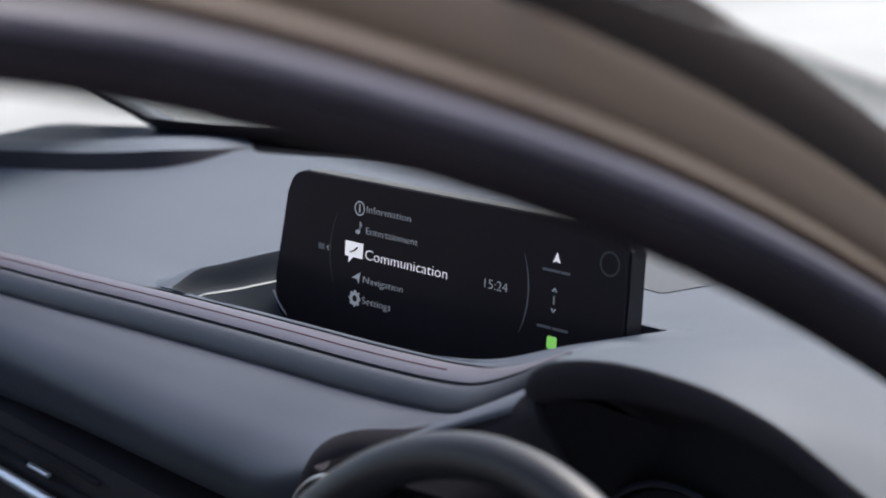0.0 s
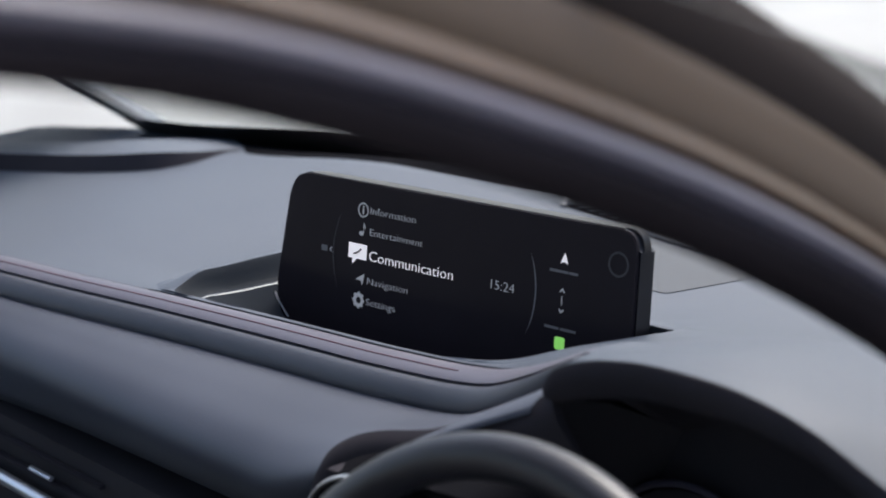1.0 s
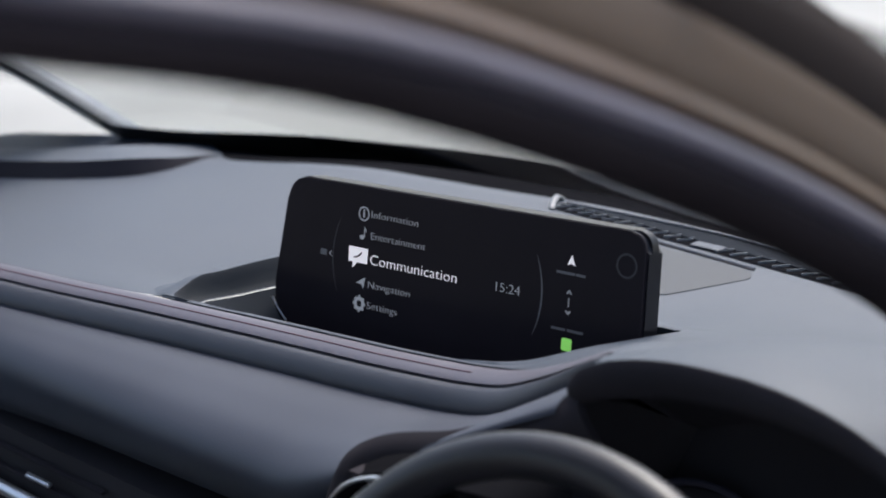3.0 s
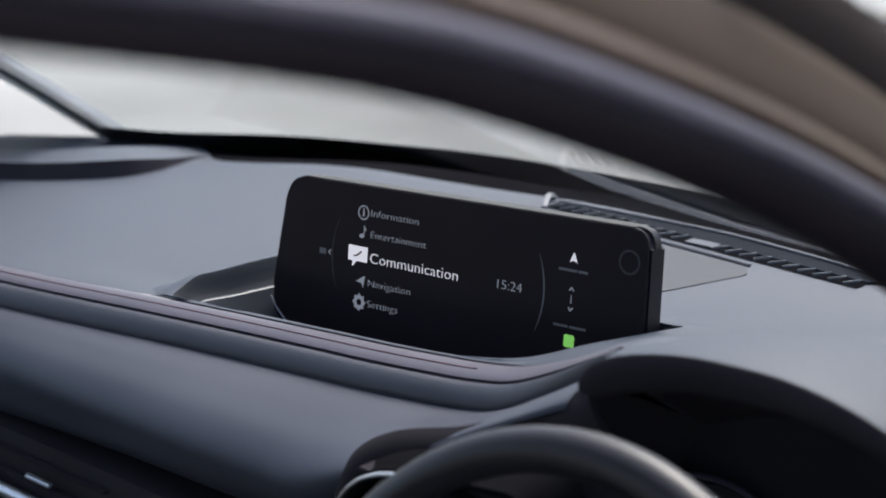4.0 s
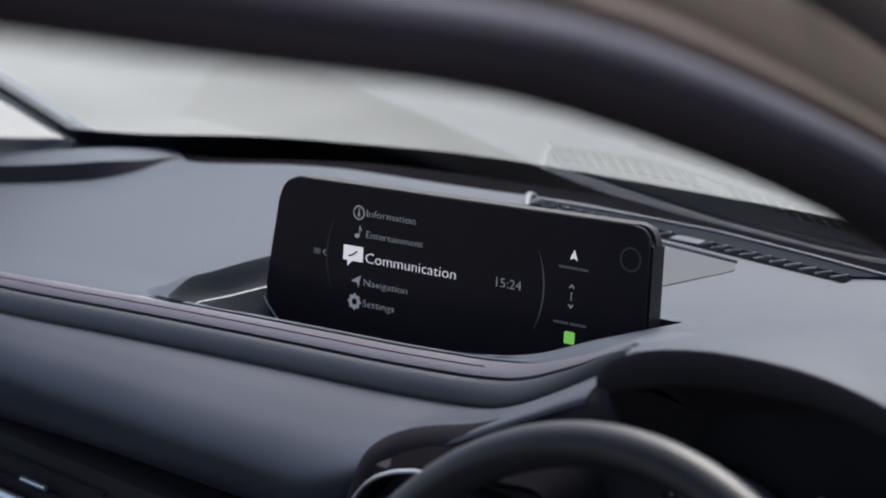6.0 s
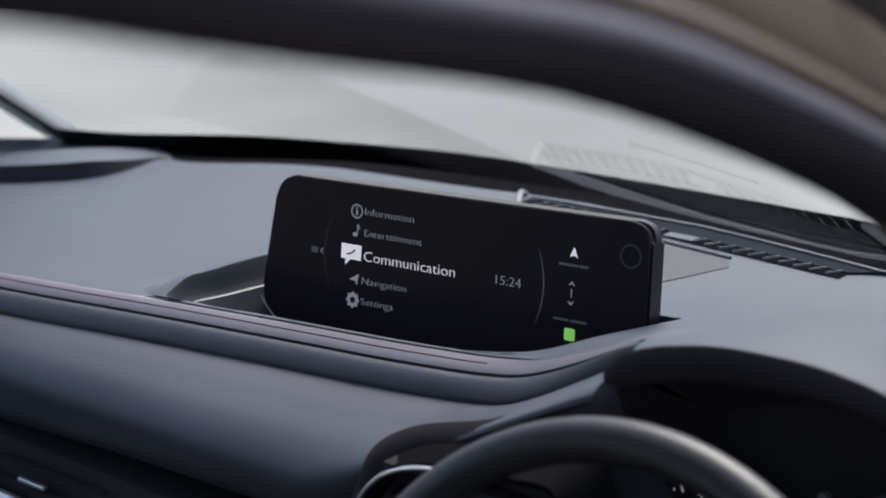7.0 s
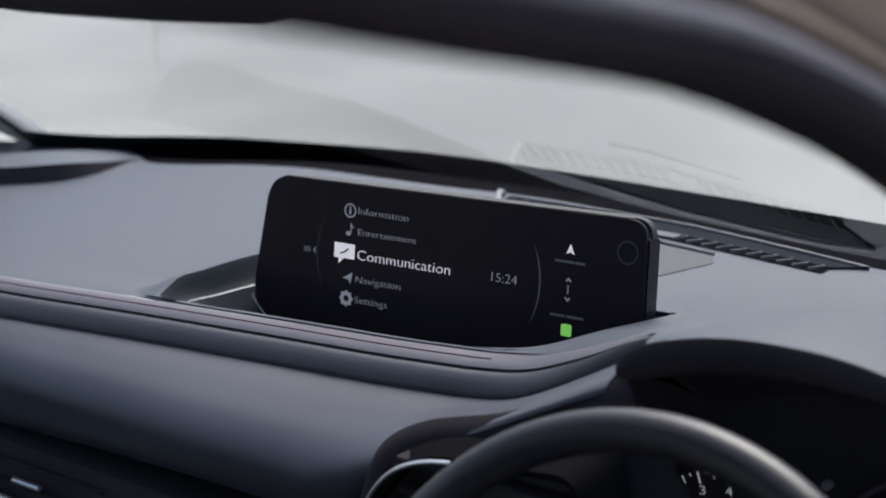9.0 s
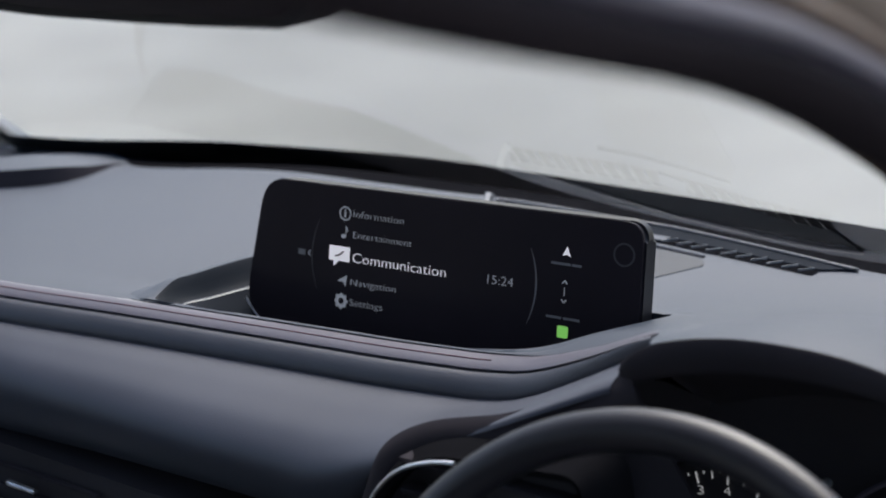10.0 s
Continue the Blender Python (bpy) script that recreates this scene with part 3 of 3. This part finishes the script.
part("bead", sweep([(-0.06 + 0.110 * k / 20, 0.1945 - 0.09 * (-0.06 + 0.110 * k / 20) - 0.006, 0.9935) for k in range(21)], circle(0.0010, 8), lambda t, p, tan: (0, 1, 0)),
     "dash", grille, "pale raised bead")
part("gap", sweep([(-0.06 + 0.111 * k / 20, 0.1945 - 0.09 * (-0.06 + 0.110 * k / 20) - 0.0078, 0.9932) for k in range(21)], circle(0.0006, 6), lambda t, p, tan: (0, 1, 0)), "black", grille)

# ---- display ----
SCREEN = Matrix.Translation((0, 0.0008, 1.0199)) @ Matrix.Rotation(radians(6.3), 4, "Z") @ Matrix.Rotation(radians(-9), 4, "X")
display = thing("infotainment_display", "black tablet-like car display showing a menu and the time", "display", SCREEN)
OUTLINE = rounded([(-0.1415, -0.050), (-0.1485, -0.030), (-0.1385, 0.0405), (0.1140, 0.0435), (0.1155, -0.058), (-0.10, -0.058)],
                  [0.008, 0.03, 0.014, 0.011, 0.01, 0.02], 6)
part("housing", slab([(x * 1.008 + 0.0002, z * 1.010) for x, z in OUTLINE], 0.001, 0.0125, 0.003), "case", display, "dark grey case")
part("edge_trim", sweep([(-0.1495 + 0.0125 * t, -0.0008, -0.034 - 0.0125 * t ** 0.8) for t in [k / 10 for k in range(11)]], circle(0.0006, 6), lambda t, p, tan: (0, 1, 0)),
     "chrome", display, "thin bright edge")
part("screen", slab(OUTLINE, -0.001, 0.002, 0.0006), "screen", display, "black glass front")


def put(name, mesh, mat, x, z, label="", y=-0.0014):
    return part(name, mesh, mat, display, label, smooth=False, local=Matrix.Translation((x, y, z)))


put("menu_text", letters("Information", 0.0058, 0.0350), "text", -0.0731, 0.0261, "grey menu line")
put("menu_text", letters("Entertainment", 0.0058, 0.0410), "text", -0.0727, 0.0138, "grey menu line")
put("menu_text", letters("Communication", 0.0084, 0.0645), "text_hi", -0.0724, 0.0002, "bright chosen menu line")
put("menu_text", letters("Navigation", 0.0058, 0.0317), "text", -0.0729, -0.0142, "grey menu line")
put("menu_text", letters("Settings", 0.0058, 0.0230), "text", -0.0729, -0.0262, "grey menu line")
put("clock_text", letters("15:24", 0.0074, 0.0165), "text", 0.0198, 0.0005, "clock digits")


def ring_mesh(r, w, a0=0.0, a1=360.0, n=32, taper=False):
    bm = bmesh.new()
    prev = None
    for k in range(n + 1):
        t = k / n
        a = radians(a0 + (a1 - a0) * t)
        ww = w * (math.sin(math.pi * t) ** 0.7 if taper else 1) + 1e-5
        pair = [bm.verts.new(((r + s * ww / 2) * math.cos(a), 0, (r + s * ww / 2) * math.sin(a))) for s in (-1, 1)]
        if prev:
            bm.faces.new((prev[0], prev[1], pair[1], pair[0]))
        prev = pair
    return bm


def flat(points):
    bm = bmesh.new()
    bm.faces.new([bm.verts.new((x, 0, z)) for x, z in points])
    return bm


# menu icons
ic = put("info_icon", ring_mesh(0.0038, 0.0008), "text", -0.0790, 0.0258, "round information sign")
part("stroke", flat([(-0.0006, -0.0022), (0.0006, -0.0022), (0.0006, 0.0010), (-0.0006, 0.0010)]), "text", ic, smooth=False)
part("dot", flat([(-0.0006, 0.0014), (0.0006, 0.0014), (0.0006, 0.0024), (-0.0006, 0.0024)]), "text", ic, smooth=False)
put("note_icon", flat([(0.0008, -0.0015), (0.0014, -0.0015), (0.0014, 0.0026), (0.0026, 0.0012), (0.0027, 0.0020), (0.0014, 0.0044), (0.0008, 0.0044)]),
    "text", -0.0790, 0.0140, "music note sign")
put("note_head", flat([(0.0018 * math.cos(a / 2), 0.0013 * math.sin(a / 2)) for a in range(0, 12)]), "text", -0.0796, 0.0123)
bub = put("speech_icon", flat([(-0.0073, 0.0061), (0.0073, 0.0061), (0.0073, -0.0026), (-0.0005, -0.0026), (-0.0040, -0.0062), (-0.0040, -0.0026), (-0.0073, -0.0026)]),
          "text_hi", -0.0818, 0.0, "white speech bubble sign")
part("handset", sweep([(-0.003 + 0.006 * t, 0, 0.0 + 0.0033 * t * t) for t in [k / 8 for k in range(9)]], [(-0.0002, -0.0005), (-0.0002, 0.0005), (0.0002, 0.0005), (0.0002, -0.0005)],
                      lambda t, p, tan: (0, 1, 0)), "black", bub, smooth=False, local=Matrix.Translation((0, -0.0003, 0.0002)))
put("arrow_icon", flat([(-0.0036, -0.0005), (0.0034, 0.0036), (0.0022, -0.0036), (0.0008, -0.0008)]), "text", -0.0788, -0.0139, "arrow sign")
put("gear_icon", ring_mesh(0.0030, 0.0022, n=24), "text", -0.0791, -0.0261, "gear sign")
for k in range(8):
    a = radians(45 * k)
    put("gear_tooth", flat([(0.0040 * math.cos(a - .18), 0.0040 * math.sin(a - .18)), (0.0049 * math.cos(a - .14), 0.0049 * math.sin(a - .14)),
                            (0.0049 * math.cos(a + .14), 0.0049 * math.sin(a + .14)), (0.0040 * math.cos(a + .18), 0.0040 * math.sin(a + .18))]), "text", -0.0791, -0.0261)
# side arcs, chevrons and small marks
put("dial_arc", ring_mesh(0.050, 0.0010, -26, 26, taper=True), "text_lo", 0.0010, 0.0005, "thin dim arc")
put("dial_arc", ring_mesh(0.050, 0.0006, 154, 206, taper=True), "ring", -0.0515, -0.0005, "thin dim arc")
put("left_mark", flat([(-0.0030, -0.0017), (0.0020, -0.0017), (0.0020, 0.0017), (-0.0030, 0.0017)]), "text_lo", -0.1085, -0.0006, "small dim mark")
put("chevron", flat([(-0.0012, 0), (0.0010, 0.0020), (0.0010, 0.0011), (-0.0002, 0), (0.0010, -0.0011), (0.0010, -0.0020)]), "text", -0.1036, -0.0006)
put("pointer_icon", flat([(-0.0026, -0.0026), (0, -0.0014), (0.0026, -0.0026), (0, 0.0032)]), "text_hi", 0.0689, 0.0224, "white pointer sign")
for z, s in ((0.0060, 1), (-0.0052, -1)):
    put("chevron", flat([(-0.0019, -0.0010 * s), (0, 0.0011 * s), (0.0019, -0.0010 * s), (0.0012, -0.0014 * s), (0, -0.0001 * s), (-0.0012, -0.0014 * s)]), "text", 0.0688, z)
put("stem", flat([(-0.0003, -0.0024), (0.0003, -0.0024), (0.0003, 0.0024), (-0.0003, 0.0024)]), "text", 0.0688, 0.0004)
for z, segs, mat in ((0.0155, ((-0.0094, 0.0028), (0.0034, 0.0094)), "text_lo"), (-0.0145, ((-0.0105, -0.0010), (0.0000, 0.0105)), "text_lo")):
    for a, b in segs:
        put("caption_bar", flat([(a, -0.0006), (b, -0.0006), (b, 0.0008), (a, 0.0008)]), mat, 0.0690, z, "small unreadable caption")
put("green_icon", flat(rounded([(-0.0034, -0.0034), (0.0034, -0.0034), (0.0034, 0.0034), (-0.0034, 0.0034)], [0.0012] * 4, 3)), "green", 0.0693, -0.0220, "green square sign")
put("sensor_ring", ring_mesh(0.0060, 0.0011), "ring", 0.1036, 0.0254, "dim ring")

# ---- instrument cluster ----
cluster = thing("instrument_cluster", "black hooded instrument cluster behind the steering wheel", "instrument cluster")


def hood_ring(x, scale=1.0):
    """The hood's section at x: over its top, down the front face and back under it."""
    y, z = hood_y(x), hood_z(x)
    d = curve_at(x, (0.186, 0.188, 0.20, 0.22, 0.25, 0.28, 0.31, 0.34, 0.43), (0.012, 0.013, 0.0175, 0.019, 0.0185, 0.0175, 0.0165, 0.0155, 0.015))
    pts = [(0.045, -0.016), (0.012, -0.0050), (0.004, -0.0012), (0.0010, -0.0010), (-0.0004, -0.0036), (0.0002, -0.5 * d), (0.0016, -d + 0.0035), (0.0034, -d + 0.0010), (0.0070, -d), (0.020, -d + 0.001),
           (0.060, -d - 0.010), (0.090, -d - 0.032), (0.090, -d - 0.036), (0.045, -d - 0.004)]
    return [(x, y + 0.02 + (b - 0.02) * scale, z - 0.5 * d + (c + 0.5 * d) * scale) for b, c in pts]


def hood_mesh():
    xs = [(0.1868, 0.70), (0.1872, 0.86), (0.1880, 0.96)] + [(0.1892 + 0.2408 * (k / 70) ** 1.25, 1.0) for k in range(71)]
    bm = bmesh.new()
    rows = [[bm.verts.new(p) for p in hood_ring(x, k)] for x, k in xs]
    for a, b in zip(rows, rows[1:]):
        for i in range(len(a)):
            j = (i + 1) % len(a)
            bm.faces.new((a[i], a[j], b[j], b[i]))
    bm.faces.new(rows[0])
    bm.faces.new(rows[-1][::-1])
    return bm


part("hood", hood_mesh(), "hood", cluster, "black soft hood")
part("dial_panel", slab(rounded([(0.10, 0.75), (0.10, 0.98), (0.20, 1.02), (0.39, 1.02), (0.46, 0.98), (0.46, 0.75)], [0.01] * 6, 3), -0.022, -0.012), "black", cluster)
CHEEK = [(0.060, -0.160, 0.940), (0.066, -0.158, 0.962), (0.076, -0.155, 0.982), (0.100, -0.151, 0.9965), (0.141, -0.146, 1.008), (0.168, -0.132, 1.019), (0.197, -0.121, 1.034)]
cheek = [tuple(curve_at(k / 30 * 6, range(7), [c[i] for c in CHEEK]) for i in range(3)) for k in range(31)]
part("side_cheek", sweep(cheek, [(-0.006, -0.004), (-0.001, 0.0006), (0.004, 0.0012), (0.010, 0.0005), (0.020, -0.008), (0.07, -0.035), (0.07, -0.040), (0.008, -0.006)],
                         lambda t, p, tan: (0.45, -0.25, -0.86)), "hood", cluster, "dark curved side")
# two black plates added to stop light leaking through the cluster
part("leak_shield_side", grid(4, 6, lambda u, v: (0.1865 - 0.060 * v, -0.104 + 0.10 * u, 1.028 - 0.034 * u - 0.11 * v), (-0.004, 0, 0)), "black", cluster)
part("leak_shield_back", box(0.295, -0.004, 0.865, 0.32, 0.006, 0.24, 0.001), "black", cluster)
DIAL = Matrix.Translation((0.1990, -0.040, 0.9050)) @ Matrix.Rotation(radians(-6), 4, "X") @ Matrix.Rotation(radians(-11), 4, "Y")
dial = part("dial", slab([(0.060 * math.cos(2 * math.pi * k / 48), 0.060 * math.sin(2 * math.pi * k / 48)) for k in range(48)], 0.0, 0.004, 0.001), "black", cluster, "black round dial", local=DIAL)
part("bezel", sweep([(0.0635 * math.cos(2 * math.pi * k / 60), -0.002, 0.0635 * math.sin(2 * math.pi * k / 60)) for k in range(60)], circle(0.0018, 8), lambda t, p, tan: (0, 1, 0), loop=True),
     "gloss", dial, "gloss ring")
for k in range(-9, 10):
    a = radians(90 - 5 * k)
    L, w = (0.0062, 0.0006) if k % 4 == 2 else ((0.0042, 0.0005) if k % 2 == 0 else (0.0016, 0.0004))
    r1 = 0.0550
    r0 = r1 - L
    c, q = math.cos(a), math.sin(a)
    part("tick", flat([(r0 * c - w * q, r0 * q + w * c), (r1 * c - w * q, r1 * q + w * c), (r1 * c + w * q, r1 * q - w * c), (r0 * c + w * q, r0 * q - w * c)]),
         "dial", dial, smooth=False, local=Matrix.Translation((0, -0.0012, 0)))
part("numeral", letters("3", 0.0068, 0.0036), "dial", dial, smooth=False, local=Matrix.Translation((-0.0095, -0.0012, 0.0445)))
part("numeral", letters("4", 0.0068, 0.0040), "dial", dial, smooth=False, local=Matrix.Translation((0.0058, -0.0012, 0.0445)))
side_dial = part("dial", slab([(0.052 * math.cos(2 * math.pi * k / 48), 0.052 * math.sin(2 * math.pi * k / 48)) for k in range(48)], 0.0, 0.004, 0.001), "black", cluster, "black round dial",
                 local=Matrix.Translation((0.318, -0.040, 0.925)))
for r in (0.055, 0.062):
    part("bezel", sweep([(r * math.cos(2 * math.pi * k / 60), -0.002, r * math.sin(2 * math.pi * k / 60)) for k in range(60)], circle(0.0013, 8), lambda t, p, tan: (0, 1, 0), loop=True),
         "gloss", side_dial, "gloss ring")
part("knob", slab([(0.0024 * math.cos(2 * math.pi * k / 16), 0.0024 * math.sin(2 * math.pi * k / 16)) for k in range(16)], -0.004, 0.002, 0.001), "chrome_dim", cluster, "small grey knob",
     local=Matrix.Translation((0.2535, -0.037, 0.9685)))

# ---- steering wheel ----
WHEEL = Matrix.Translation((0.274, -0.255, 0.9235)) @ Matrix.Rotation(-0.42, 4, "X")
wheel = thing("steering_wheel", "black leather car steering wheel", "steering wheel", WHEEL)
ring = [(0.1385 * math.cos(2 * math.pi * k / 120), 0, 0.1385 * math.sin(2 * math.pi * k / 120)) for k in range(120)]
part("rim", sweep(ring, circle(0.0086, 20, 0.0094), lambda t, p, tan: (0, 1, 0), loop=True), "wheel", wheel, "black leather rim")
for a in (158, 22):
    ca, sa = math.cos(radians(a)), math.sin(radians(a))
    part("seam", sweep([(ca * (0.1385 + 0.0095 * math.cos(b)), 0.0087 * math.sin(b), sa * (0.1385 + 0.0095 * math.cos(b))) for b in [2 * math.pi * k / 24 for k in range(24)]],
                       circle(0.0005, 6), lambda t, p, tan: (-sa, 0, ca), loop=True), "black", wheel, "leather seam")
part("hub", slab([(0.056 * math.cos(2 * math.pi * k / 32), 0.047 * math.sin(2 * math.pi * k / 32) - 0.01) for k in range(32)], 0.0, 0.03, 0.008), "wheel", wheel, "leather hub pad")
for s in (-1, 1):
    part("spoke", sweep([(s * (0.05 + 0.077 * t), 0.012, -0.005 + 0.01 * t) for t in [k / 8 for k in range(9)]], [(-0.006, -0.018), (0.006, -0.018), (0.006, 0.018), (-0.006, 0.018)],
                        lambda t, p, tan: (0, 1, 0)), "hood", wheel)
part("spoke", sweep([(0, 0.012, -0.05 - 0.077 * t) for t in [k / 8 for k in range(9)]], [(-0.006, -0.022), (0.006, -0.022), (0.006, 0.022), (-0.006, 0.022)],
                    lambda t, p, tan: (0, 1, 0)), "hood", wheel)

# ---- air vents ----
centre = thing("air_vent", "black air vent with a chrome edge beside the steering wheel", "air vent")
loop = rounded([(0.064, 0.930), (0.080, 0.966), (0.096, 0.984), (0.120, 0.9945), (0.20, 1.003), (0.21, 0.93)], [0.01, 0.015, 0.012, 0.02, 0.01, 0.01], 8)
part("edge", sweep([(x, -0.172, z) for x, z in loop if x < 0.15 and z > 0.935], circle(0.0011, 8), lambda t, p, tan: (0, 1, 0)), "chrome", centre, "thin chrome edge")
part("surround", sweep([(x, -0.166, z) for x, z in loop], [(-0.003, -0.0015), (0.003, -0.003), (0.008, -0.0055), (0.03, -0.0060), (0.03, 0.002), (0.0, 0.003)],
                       lambda t, p, tan: (0, 1, 0), loop=True), "dull", centre)
part("back", slab([(x, z) for x, z in loop], -0.155, -0.150), "black", centre)
for k in range(4):
    part("slat", box(0.15, -0.162, 0.94 + 0.016 * k, 0.11, 0.012, 0.002, 0.0005), "hood", centre)
side_vent = thing("air_vent", "black air vent with a chrome strip at the passenger side", "air vent")
part("opening", slab(rounded([(-0.60, 0.80), (-0.60, 0.912), (0.055, 0.912), (0.055, 0.80)], [0.006] * 4, 4), -0.1465, -0.120, 0.002), "black", side_vent)
part("strip", sweep([(-0.45 + 0.30 * k / 12, -0.156, 0.8765) for k in range(13)], circle(0.0042, 12, 0.0042), lambda t, p, tan: (0, 1, 0)), "chrome", side_vent, "chrome strip")
for k in range(2):
    part("slat", box(-0.27, -0.151, 0.888 + 0.014 * k, 0.25, 0.004, 0.002, 0.0005), "hood", side_vent)
part("tab", box(-0.210, -0.155, 0.893, 0.026, 0.004, 0.003, 0.001), "chrome", side_vent, "small chrome tab")

# ---- true size ----
# the car above is drawn at five sixths of its size
for ob in [o for o in scene.objects if o.parent is None and o.type in {"MESH", "EMPTY"}]:
    ob.matrix_basis = Matrix.Translation((0, 0, -0.24)) @ Matrix.Scale(1.2, 4) @ ob.matrix_basis
